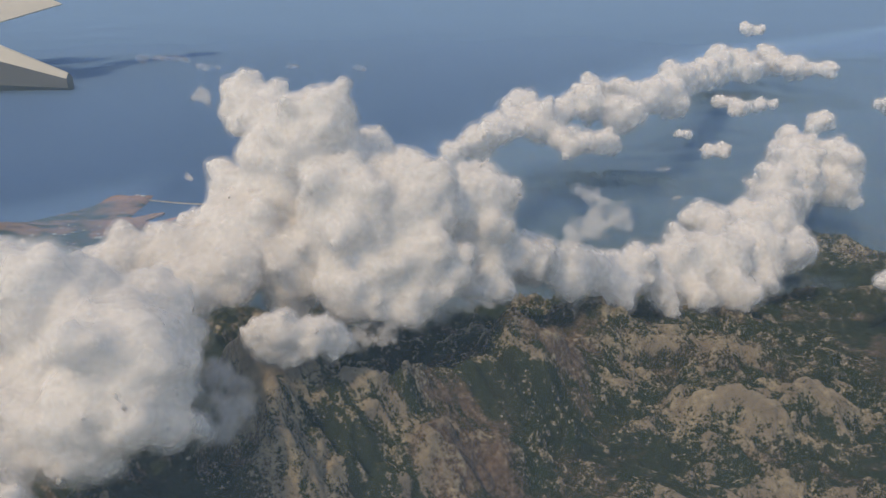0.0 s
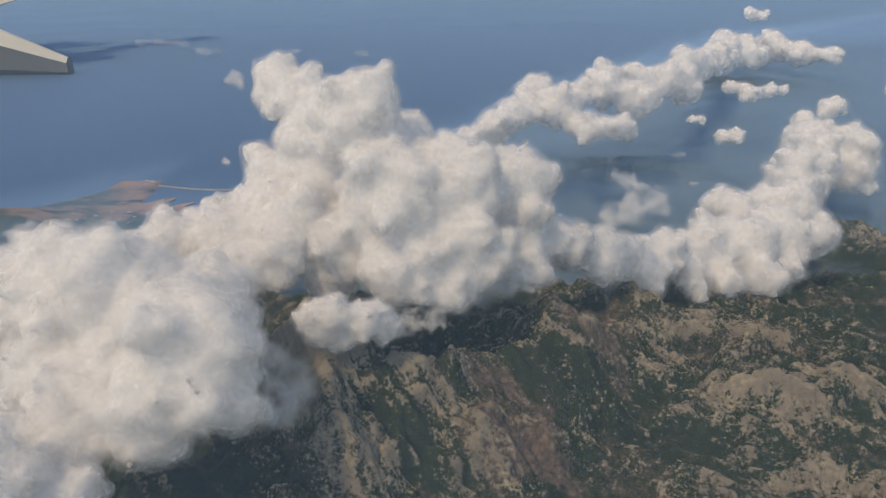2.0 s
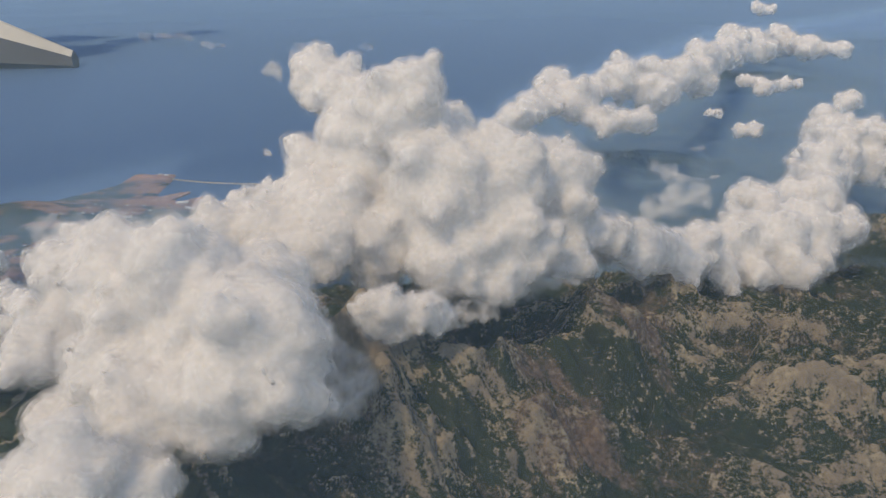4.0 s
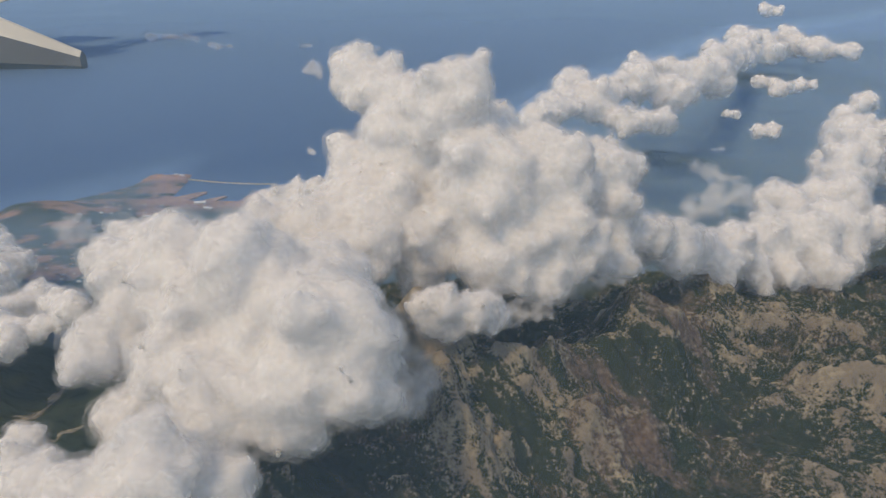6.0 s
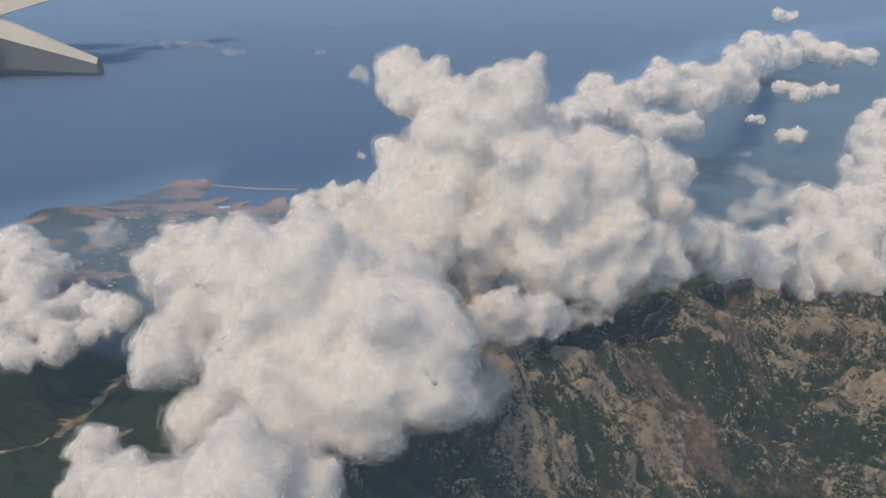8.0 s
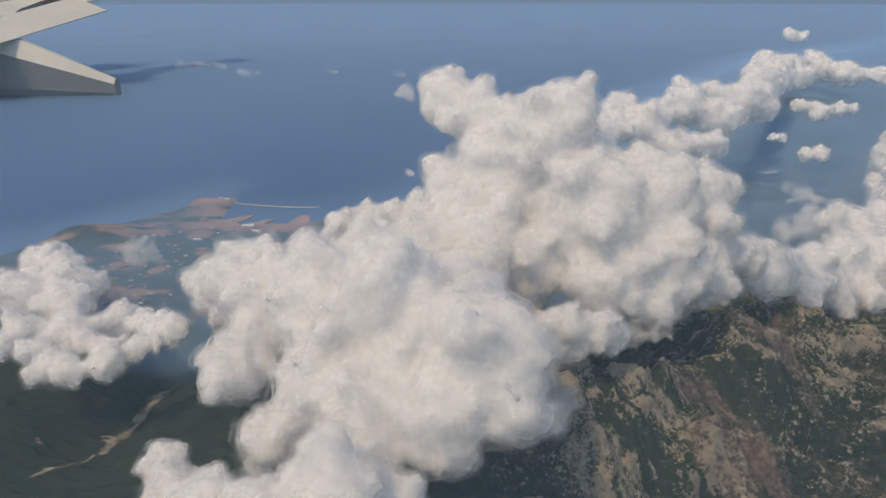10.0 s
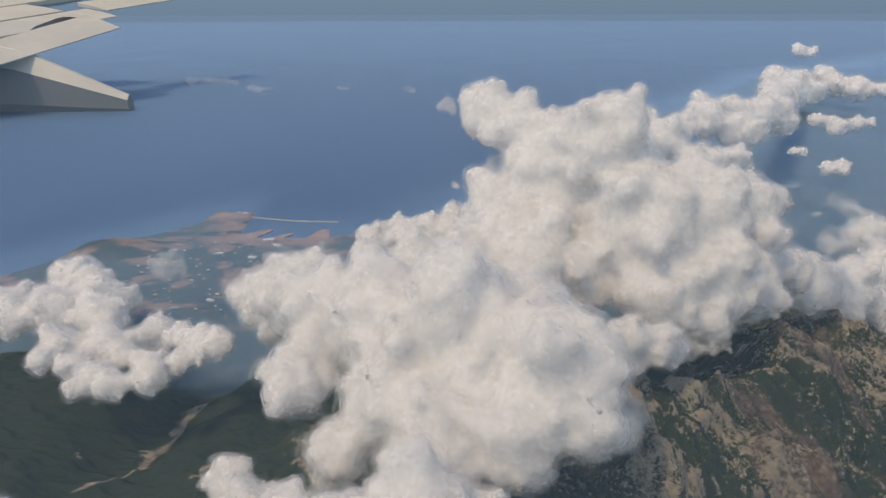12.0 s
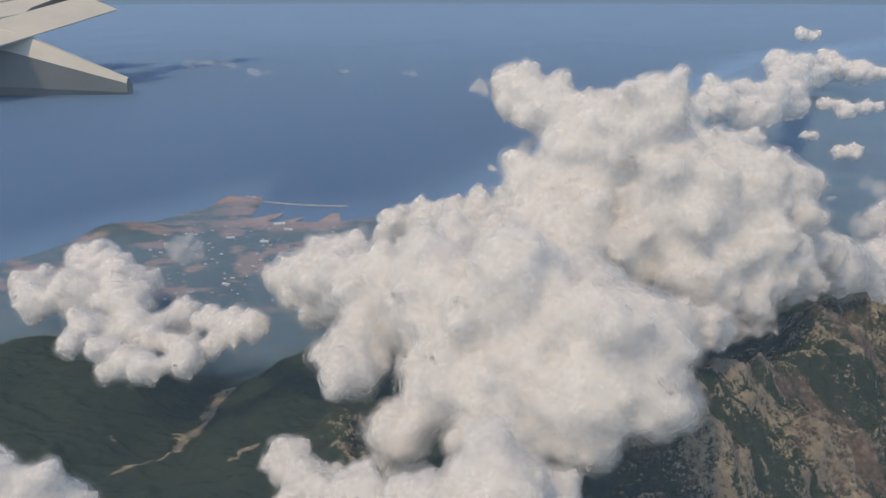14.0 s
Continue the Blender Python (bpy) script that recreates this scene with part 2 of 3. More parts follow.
def land_height(x, y):
    inland = np.full_like(x, 1e6)
    for i in range(len(COAST_X) - 1):
        inland = np.minimum(inland, segment_distance(x, y, COAST_X[i], COAST_Y[i], COAST_X[i + 1], COAST_Y[i + 1]))
    inland = np.where(y < np.interp(x, COAST_X, COAST_Y), inland, -inland)
    z = -3.0 + 3.3 * smooth(-3, 1.0, inland) + 0.9 * smooth(2, 40, inland)
    west = smooth(-30, -48, x)
    high = smooth(92 - 18 * west, 60 - 9 * west, y - 0.12 * np.maximum(x, 0)) * smooth(5, 40, inland)
    z = z + 8.6 * high + (2.0 - 2.4 * smooth(28, 40, x)) * high * smooth(-38, -8, x)
    wx = x + 3.0 * (fractal(x / 6, y / 6, 201, 4) - 0.5)
    wy = y + 3.0 * (fractal(x / 6, y / 6, 301, 4) - 0.5)
    for cx, cy, h, sx, sy in HILLS:
        r = np.sqrt(((wx - cx) / sx) ** 2 + ((wy - cy) / sy) ** 2)
        z = z + h * np.exp(-0.9 * r ** 1.7)
    spine = np.zeros_like(x)
    for ax, ay, bx, by, ha, hb, w in CRESTS:
        t = np.clip(((wx - ax) * (bx - ax) + (wy - ay) * (by - ay)) / ((bx - ax) ** 2 + (by - ay) ** 2), 0, 1)
        d = segment_distance(wx, wy, ax, ay, bx, by) / w
        z = z + (ha + (hb - ha) * t) * np.exp(-d ** 1.7)
        spine = np.maximum(spine, np.exp(-(1.3 * d) ** 2))
    wild = smooth(1.6, 5.5, z)
    green = smooth(-30, -40, x)
    broad = fractal(x / 11, y / 11, 3, 4) - 0.5
    crest = ridged(x / 7.5 + 0.35 * y / 7.5, y / 5.0, 11, 6, 0.52) - 0.45
    u, v = 0.93 * wx - 0.36 * wy, 0.36 * wx + 0.93 * wy
    big = smooth(0.44, 0.78, fractal(u / 4.4, v / 2.8, 31, 3, 0.5))
    small = smooth(0.42, 0.76, fractal(u / 1.7, v / 1.05, 37, 3, 0.55))
    tiny = smooth(0.40, 0.80, fractal(u / 0.62, v / 0.42, 43, 3, 0.55))
    rough = 1.0 - 0.75 * green
    z = z + wild * (2.0 * broad + (1.5 - 0.5 * green) * crest + rough * (1.5 * big + 0.62 * small + 0.20 * tiny - 0.7))
    return z, crest, (big, small, tiny), wild, green, spine


def spaced(parts):
    out = []
    for a, b, n in parts:
        out.extend(np.linspace(a, b, n, endpoint=False))
    return np.array(out + [parts[-1][1]])


def grid_mesh(name, xs, ys, heights):
    nx, ny = len(xs), len(ys)
    X, Y = np.meshgrid(xs, ys)
    co = np.stack([X, Y, heights], -1).reshape(-1, 3)
    i = (np.arange(ny - 1)[:, None] * nx + np.arange(nx - 1)[None, :]).reshape(-1)
    quads = np.stack([i, i + 1, i + nx + 1, i + nx], -1)
    me = bpy.data.meshes.new(name)
    me.vertices.add(len(co))
    me.vertices.foreach_set("co", co.ravel())
    me.loops.add(quads.size)
    me.loops.foreach_set("vertex_index", quads.ravel())
    me.polygons.add(len(quads))
    me.polygons.foreach_set("loop_start", np.arange(0, quads.size, 4))
    me.polygons.foreach_set("use_smooth", np.ones(len(quads), bool))
    me.update(calc_edges=True)
    return me


def add_attribute(me, name, values):
    at = me.attributes.new(name, "FLOAT", "POINT")
    at.data.foreach_set("value", values.astype(np.float32).ravel())


def build_ground():
    xs = spaced(((-4900, -400, 14), (-400, -120, 36), (-120, -72, 60), (-72, -30, 150), (-30, 42, 580), (42, 76, 110), (76, 120, 50), (120, 400, 50), (400, 4900, 14)))
    ys = spaced(((-4900, -60, 10), (-60, 18, 16), (18, 27, 50), (27, 62, 320), (62, 100, 100), (100, 160, 90), (160, 460, 80), (460, 4900, 20)))
    X, Y = np.meshgrid(xs, ys)
    Z, crest, (big, small, tiny), wild, green, spine = land_height(X, Y)
    me = grid_mesh("ground", xs, ys, Z)
    patch = fractal(X / 6.0, Y / 4.0, 71, 4, 0.55)
    steep = smooth(10, 3, X) * smooth(46, 41, Y)
    along, across = 0.72 * X - 0.69 * Y, 0.69 * X + 0.72 * Y
    streak = fractal(X / 1.1, Y / 0.7, 77, 4, 0.65) * (1 - steep) + fractal(along / 2.4, across / 0.5, 79, 5, 0.65) * steep
    bare, scrub, brown = spots(X, Y, BARE), spots(X, Y, SCRUB), spots(X, Y, BROWN)
    rock = -0.04 + 0.10 * big + 0.26 * small + 0.26 * tiny + 1.0 * (streak - 0.5) + 0.3 * (patch - 0.5) + 0.15 * crest + 0.62 * bare - 0.4 * scrub + 0.14 * spine - 0.10 * smooth(36, 50, X)
    rock = rock * (1 - 0.95 * green) * wild
    for ax, ay, bx, by, w in ((-48.3, 57.5, -48.2, 53, 1.7), (-48.2, 53, -49.2, 49, 1.3), (-49.2, 49, -48.5, 46.4, 0.8), (-48.5, 46.4, -49.9, 43.1, 0.4), (-49.9, 43.1, -52.3, 42, 0.35), (-42.2, 41.8, -40.5, 44.0, 0.4), (-54.6, 47.2, -53.6, 46.4, 0.25)):
        d = segment_distance(X + 2.2 * (patch - 0.5) + 1.4 * (streak - 0.5), Y, ax, ay, bx, by)
        rock = np.maximum(rock, (0.35 + 0.55 * streak) * smooth(w, w * 0.3, d))
    add_attribute(me, "rock", rock)
    add_attribute(me, "soil", wild * (1 - green) * (0.30 * smooth(0.40, 0.62, fractal(X / 5, Y / 3.5, 91, 4)) + 0.6 * brown + 0.5 * (streak - 0.5) - 0.3 * scrub))
    add_attribute(me, "lowland", 1 - wild)
    blotch = fractal(X / 3, Y / 2, 55, 4)
    cape = smooth(6.0, 2.0, np.hypot((X + 73) * 0.9, Y - 143)) * smooth(0.25, 0.5, blotch)
    cape = np.maximum(cape, 0.8 * smooth(-80, -70, X) * smooth(-42, -50, X) * smooth(119, 127, Y) * smooth(0.38, 0.55, blotch))
    cape = np.maximum(cape, smooth(2.6, 1.0, np.hypot((X + 97) * 0.5, (Y - 102.5))))
    cape = np.maximum(cape, 0.7 * smooth(-30, -50, X) * smooth(80, 92, Y) * (1 - wild) * smooth(0.50, 0.66, fractal(X / 4, Y / 2.5, 57, 4)))
    add_attribute(me, "red_earth", np.clip(cape, 0, 1))
    me.materials.append(M_TERRAIN)
    tagged(new("ground", me), "rocky karst mountains, green valleys and coastal plain", "ground", kind="structure")


def flat_sheet(name, x0, x1, y0, y1, z, material):
    me = bpy.data.meshes.new(name)
    me.from_pydata([(x0, y0, z), (x1, y0, z), (x1, y1, z), (x0, y1, z)], [], [(0, 1, 2, 3)])
    me.materials.append(material)
    return new(name, me)


build_ground()
tagged(flat_sheet("water", -4950, 4950, -4950, 4950, 0.0, M_SEA), "calm blue open sea reaching the horizon", "sea", kind="structure")


def build_haze(level, density, reach):
    """A level sheet painted as haze over land and coast, denser far off, thinning out at its edges."""
    xs = spaced(((-900, -120, 20), (-120, 200, 50), (200, 1500, 30)))
    ys = spaced(((-300, 0, 8), (0, 200, 40), (200, 1500, 36)))
    X, Y = np.meshgrid(xs, ys)
    inland = (np.interp(X, COAST_X, COAST_Y) - Y) * 0.8
    me = grid_mesh("haze_sheet", xs, ys, np.full_like(X, level))
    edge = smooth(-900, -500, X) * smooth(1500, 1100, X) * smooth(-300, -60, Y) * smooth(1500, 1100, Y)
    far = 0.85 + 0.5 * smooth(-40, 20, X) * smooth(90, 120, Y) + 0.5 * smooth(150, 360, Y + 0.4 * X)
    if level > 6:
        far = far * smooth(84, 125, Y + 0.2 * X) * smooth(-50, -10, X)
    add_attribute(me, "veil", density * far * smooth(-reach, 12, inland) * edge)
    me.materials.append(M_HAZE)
    tagged(new("haze_sheet", me), "thin bluish sheet painted as haze over the lowland", "haze", kind="structure")


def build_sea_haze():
    """A flat sheet standing in for haze, painted denser over the open sea towards the horizon."""
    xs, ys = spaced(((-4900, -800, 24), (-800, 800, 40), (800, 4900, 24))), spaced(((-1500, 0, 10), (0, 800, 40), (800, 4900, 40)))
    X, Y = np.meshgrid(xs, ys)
    me = grid_mesh("haze_sheet", xs, ys, np.full_like(X, 1.2))
    # Opacity grows with distance, to brighten the far sea like haze.
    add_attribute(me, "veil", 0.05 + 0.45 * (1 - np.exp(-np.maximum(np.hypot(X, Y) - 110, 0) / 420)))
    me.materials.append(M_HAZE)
    tagged(new("haze_sheet", me), "pale sheet painted as haze, denser over the far sea", "haze", kind="structure")


def build_high_haze():
    """A thin even sheet added as haze to lift the darks, below the flying height, above all clouds."""
    xs, ys = spaced(((-4900, 4900, 40),)), spaced(((-4900, 4900, 40),))
    X, Y = np.meshgrid(xs, ys)
    me = grid_mesh("haze_sheet", xs, ys, np.full_like(X, 42.0))
    add_attribute(me, "veil", np.full_like(X, 0.07))
    me.materials.append(M_HAZE)
    tagged(new("haze_sheet", me), "thin even bluish sheet painted as haze above the clouds", "haze", kind="structure")


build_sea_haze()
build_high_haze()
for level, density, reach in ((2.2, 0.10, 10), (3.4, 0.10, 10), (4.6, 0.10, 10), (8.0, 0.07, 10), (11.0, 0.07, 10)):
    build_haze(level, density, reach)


# ---- clouds ----
def bridged(rng, lobes):
    """The lobes, each joined to its nearest earlier one by smaller ones, so that the bank holds together."""
    out = [(Vector((x, y, z)), r) for x, y, z, r in lobes]
    for i in range(1, len(lobes)):
        a, ra = out[i]
        b, rb = min(out[:i], key=lambda q: (q[0] - a).length - q[1])
        gap = (a - b).length
        if gap < 0.9 * (ra + rb):
            continue
        n = max(1, math.ceil(gap / (0.42 * (ra + rb))))
        for j in range(n):
            t = (j + rng.uniform(0.4, 0.6)) / n
            r = ra + (rb - ra) * t
            shift = Vector((rng.gauss(0, 0.15), rng.gauss(0, 0.15), rng.gauss(-0.1, 0.12))) * r
            out.append((a.lerp(b, t) + shift, r * rng.uniform(0.5, 0.78)))
    return out


def puff_spheres(rng, lobes, children, grand):
    """Centres and radii: each lobe carries smaller puffs, and these carry smaller ones."""
    out = []

    def grow(c, r, level):
        out.append((c, r))
        n = (children, grand, 0)[level]
        for _ in range(n):
            v = Vector((rng.gauss(0, 1), rng.gauss(0, 1), rng.gauss(0.2, 0.9))).normalized()
            s = r * (0.18 + 0.42 * rng.random() ** 1.6)
            grow(c + v * (r * rng.uniform(0.75, 1.02)), s, level + 1)

    for c, r in bridged(rng, lobes):
        grow(c, r, 0)
    return out


def sphere_cloud(spheres, detail=2):
    bm = bmesh.new()
    bmesh.ops.create_icosphere(bm, subdivisions=detail, radius=1.0)
    vs = np.array([v.co for v in bm.verts])
    fs = np.array([[v.index for v in f.verts] for f in bm.faces])
    bm.free()
    cs = np.array([c for c, _ in spheres])
    rs = np.array([r for _, r in spheres])
    co = (vs[None] * rs[:, None, None] + cs[:, None]).reshape(-1, 3)
    faces = (fs[None] + (np.arange(len(cs)) * len(vs))[:, None, None]).reshape(-1, 3)
    me = bpy.data.meshes.new("puffs")
    me.from_pydata(co.tolist(), [], faces.tolist())
    return me


def baked(me, voxel, size, billows):
    """The puffs' common hull, swollen into heads, lumps and florets with creases between them."""
    ob = new("hull", me)
    r = ob.modifiers.new("hull", "REMESH")
    r.mode, r.voxel_size, r.use_smooth_shade = "VOXEL", voxel, True
    s = ob.modifiers.new("smooth", "SMOOTH")
    s.factor, s.iterations = 0.5, 3
    for scale, strength in billows:
        tex = bpy.data.textures.new("billow", "CLOUDS")
        tex.noise_basis, tex.noise_type, tex.noise_depth, tex.noise_scale = "IMPROVED_PERLIN", "HARD_NOISE", 1, scale * size
        d = ob.modifiers.new("billow", "DISPLACE")
        d.texture, d.texture_coords, d.strength, d.mid_level = tex, "GLOBAL", strength * size, 0.32
    s = ob.modifiers.new("smooth", "SMOOTH")
    s.factor, s.iterations = 0.5, 3
    out = bpy.data.meshes.new_from_object(ob.evaluated_get(bpy.context.evaluated_depsgraph_get()))
    bpy.data.objects.remove(ob)
    return whole(out)


def whole(me):
    """Keeps the largest connected piece of a hull, without stray specks and inner hollows."""
    n = len(me.vertices)
    ends = np.empty(len(me.edges) * 2, np.int32)
    me.edges.foreach_get("vertices", ends)
    a, b = ends.reshape(-1, 2).T
    tag = np.arange(n)
    while True:
        old = tag.copy()
        low = np.minimum(tag[a], tag[b])
        np.minimum.at(tag, a, low)
        np.minimum.at(tag, b, low)
        tag = tag[tag]
        if (tag == old).all():
            break
    keep = tag == np.bincount(tag, minlength=n).argmax()
    bm = bmesh.new()
    bm.from_mesh(me)
    bmesh.ops.delete(bm, geom=[v for v, k in zip(bm.verts, keep) if not k], context="VERTS")
    bm.to_mesh(me)
    bm.free()
    return me


def grown(me, distance, size, seed):
    """A copy of the hull pushed outward by an uneven distance."""
    out = me.copy()
    n = len(out.vertices)
    co, no = np.empty(n * 3, np.float32), np.empty(n * 3, np.float32)
    out.vertices.foreach_get("co", co)
    out.vertex_normals.foreach_get("vector", no)
    co, no = co.reshape(-1, 3).astype(float), no.reshape(-1, 3)
    k = 0.75 / size
    swell = fractal(co[:, 0] * k + 0.7 * co[:, 2] * k, co[:, 1] * k - 0.7 * co[:, 2] * k, seed, 2)
    co += no * (distance * (0.1 + 1.8 * swell))[:, None]
    out.vertices.foreach_set("co", co.astype(np.float32).ravel())
    out.update()
    return out


def build_cloud(seed, lobes, label, voxel=0.3, size=1.0, base=None, children=11, grand=6, thin=False, swell=1.0):
    rng = random.Random(seed)
    spheres = puff_spheres(rng, [(x, y, z, r * swell) for x, y, z, r in lobes], children, grand)
    if base is not None:
        spheres = [(Vector((c.x, c.y, max(c.z, base + r * 0.55))), r) for c, r in spheres]
    raw = sphere_cloud(spheres)
    top = new("cloud")
    heads = ((3.2, 1.8), (1.4, 0.55))
    coarse = baked(raw, voxel * 1.7, size, heads)
    far = 0 if size < 1.0 else 1 if size < 1.6 else 2
    if thin:
        shells = [("fringe", coarse, d, M_THIN[far]) for d in (-0.9, -0.62, -0.36, -0.12, 0.12)]
    else:
        shells = [("body", baked(raw, voxel, size, heads + ((0.6, 0.14),)), -0.06, M_CLOUD)]
        shells += [("fringe", coarse, d, m) for d, m in zip((0.02, 0.11, 0.22, 0.34, 0.48), M_WISPS[far])]
    for i, (name, hull, d, material) in enumerate(shells):
        me = grown(hull, d * size, size, seed * 7 + i)
        me.name = name
        me.materials.clear()
        me.materials.append(material)
        ob = new(name, me)
        ob.parent = top
    tagged(top, label, "cloud", "cumulus clouds")
    return top


TOWER = (
    (-18.2, 60.6, 35.5, 2.6), (-16.4, 59.0, 35.4, 2.4), (-14.6, 57.0, 34.0, 2.6), (-9.0, 49.6, 36.6, 2.7), (-11.5, 53.0, 33.0, 4.4), (-6.5, 52.0, 30.8, 3.6),
    (-2.0, 48.5, 30.0, 3.4), (-14.0, 52.5, 28.5, 4.4), (-7.0, 47.5, 29.0, 4.6), (3.2, 53.0, 29.0, 3.0), (3.5, 52.5, 25.5, 3.2),
    (-2.0, 46.0, 26.0, 3.2), (-12.0, 47.0, 25.5, 3.4), (8.0, 54.5, 22.6, 2.4), (-18.0, 55.0, 25.0, 3.4), (-7.0, 43.6, 25.2, 2.8),
    (-2.5, 44.0, 24.0, 2.2), (-20.5, 50.5, 24.5, 3.0), (4.0, 49.5, 23.0, 2.2),
)
NEAR_BANK = (
    (-21.0, 32.0, 29.0, 3.6), (-16.0, 28.5, 28.0, 3.4), (-18.5, 27.0, 25.5, 2.8), (-14.2, 27.6, 25.3, 1.7), (-25.5, 34.5, 28.0, 3.4),
    (-29.0, 37.5, 27.0, 3.0), (-25.0, 30.0, 25.0, 2.8), (-27.5, 28.5, 22.8, 2.0), (-22.0, 26.0, 24.0, 2.0), (-30.5, 33.0, 24.0, 2.2),
    (-17.2, 33.0, 26.8, 2.9), (-22.8, 27.6, 25.6, 2.2), (-34.0, 45.0, 24.5, 2.8), (-37.5, 48.5, 22.5, 2.2),
)
LOW_BANK = (
    (-23.0, 21.5, 25.2, 2.0), (-26.0, 21.0, 24.6, 1.8), (-20.3, 22.5, 23.6, 1.5), (-29.0, 22.5, 23.4, 1.6), (-31.5, 25.5, 21.6, 1.5),
    (-33.5, 28.5, 20.6, 1.3), (-24.0, 19.5, 23.0, 1.8),
)
SADDLE = (
    (-20.5, 46.5, 26.5, 2.8), (-24.5, 46.0, 26.0, 2.6), (-27.5, 47.0, 24.5, 2.6), (-24.0, 51.0, 24.0, 3.0), (-18.0, 43.0, 25.4, 2.4), (-15.6, 44.5, 26.4, 2.4), (-15.0, 47.0, 27.5, 2.8), (-17.5, 49.5, 28.0, 2.8),
)
SEAWARD = (
    (-31.5, 76.5, 17.6, 2.4), (-28.0, 76.5, 18.0, 2.4), (-24.5, 72.0, 20.0, 2.5), (-22.0, 68.0, 21.6, 2.4), (-18.0, 65.0, 22.5, 2.6), (-14.0, 63.0, 22.0, 3.0),
)
SCUD = ((-11.5, 36.6, 24.7, 1.15), (-10.3, 36.8, 25.0, 1.3), (-9.0, 37.0, 24.6, 1.25), (-7.7, 37.4, 24.1, 0.95), (-10.6, 36.8, 23.9, 1.2), (-6.8, 37.8, 23.8, 0.7))
SCUD_WISP = ((-7.0, 38.2, 23.4, 0.8), (-5.8, 38.4, 23.6, 0.9), (-4.6, 38.6, 23.9, 0.9), (-3.6, 38.4, 24.1, 0.7))
CREST_WISP = ((1.0, 45.4, 22.5, 0.9), (2.2, 46.0, 22.9, 1.0), (3.6, 46.6, 23.0, 1.1), (-0.2, 45.0, 22.4, 0.9))
INLAND = (
    (24.0, 68.0, 15.6, 2.4), (28.5, 70.0, 16.0, 2.8), (33.5, 70.0, 16.4, 2.8), (39.5, 76.0, 15.6, 3.2), (37.0, 86.5, 15.6, 2.6), (46.5, 87.0, 15.0, 3.6),
    (53.0, 98.0, 14.8, 4.2), (60.0, 106.0, 15.0, 4.4), (65.5, 119.0, 16.4, 4.4), (70.5, 113.0, 13.4, 4.6), (45.5, 78.0, 13.6, 2.6), (20.0, 64.0, 17.2, 2.4), (15.5, 60.0, 19.2, 2.3), (11.5, 57.5, 20.8, 2.3), (8.5, 55.5, 21.8, 2.2), (12.5, 56.2, 19.0, 1.6), (17.5, 60.0, 17.0, 1.8), (24.5, 64.5, 14.2, 1.7), (29.0, 66.0, 13.6, 1.9), (34.0, 66.5, 13.2, 2.0), (39.0, 70.5, 13.0, 1.6), (44.5, 78.0, 12.4, 1.7),
)
COASTAL = (
    (1.6, 110.1, 19.2, 2.2), (6.6, 113.0, 21.0, 3.0), (15.3, 129.9, 25.0, 2.5), (12.7, 119.8, 21.5, 2.6), (19.1, 124.2, 21.6, 4.2), (24.4, 116.8, 19.9, 2.9),
    (29.2, 132.1, 24.6, 3.6), (32.0, 143.9, 27.0, 2.0), (36.0, 130.8, 22.4, 4.2), (30.1, 116.6, 19.4, 2.3), (45.6, 144.5, 23.8, 4.2), (57.6, 162.4, 24.8, 3.8), (52.2, 146.9, 22.2, 3.5), (68.0, 180.0, 23.5, 4.2), (82.0, 205.0, 21.5, 4.4), (96.0, 232.0, 19.5, 4.8),
)
FAR_COASTAL = ((132.1, 322.1, 15.0, 5.6), (129.1, 289.1, 14.0, 6.0), (151.5, 310.8, 13.6, 6.4), (153.7, 289.1, 13.6, 5.2), (162.4, 278.6, 14.2, 3.2), (129.2, 277.9, 12.9, 4.2))
SHELF = ((70.3, 167.1, 19.0, 2.0), (73.8, 161.5, 18.3, 2.3), (81.1, 166.7, 17.9, 2.0), (84.8, 166.9, 18.3, 1.2))
VEIL = ((12.0, 55.9, 29.0, 0.8), (13.5, 55.6, 28.4, 1.0), (14.5, 54.0, 27.2, 1.4), (15.8, 54.2, 27.5, 1.2), (13.8, 53.5, 26.1, 1.3), (12.0, 54.5, 25.4, 1.4), (16.3, 53.7, 26.4, 0.9))
VALLEY_HEAD = (
    (-72.5, 82.5, 10.6, 2.6), (-76.5, 84.0, 9.6, 2.4), (-68.5, 77.0, 10.8, 3.2), (-64.0, 70.0, 11.6, 3.4), (-60.0, 63.0, 13.0, 2.8), (-67.0, 67.0, 12.2, 3.0),
    (-56.0, 57.0, 13.6, 2.2), (-52.0, 60.0, 13.2, 2.0), (-61.0, 57.0, 13.4, 2.0), (-72.0, 66.0, 11.6, 2.2), (-53.0, 54.5, 13.8, 1.5), (-78.0, 74.0, 10.0, 2.4),
    (-57.0, 52.5, 13.8, 1.5), (-53.5, 50.8, 13.6, 1.2), (-60.5, 53.5, 13.6, 1.4), (-49.5, 53.0, 14.0, 1.3),
    (-50.6, 47.5, 14.6, 1.5), (-46.5, 46.8, 16.2, 1.4), (-54.0, 49.5, 13.8, 1.4),
)
VALLEY_VEIL = ((-46.5, 55.0, 15.2, 1.8), (-44.5, 52.0, 16.4, 1.8), (-42.5, 49.5, 17.8, 1.7), (-40.5, 47.0, 19.2, 1.6), (-48.5, 57.0, 14.4, 1.8), (-45.0, 48.5, 16.6, 1.5))
SKIRT = ((-12.6, 29.2, 23.4, 1.2), (-11.6, 30.6, 23.4, 1.1), (-12.6, 32.0, 23.8, 1.3), (-14.0, 33.5, 24.0, 1.4))
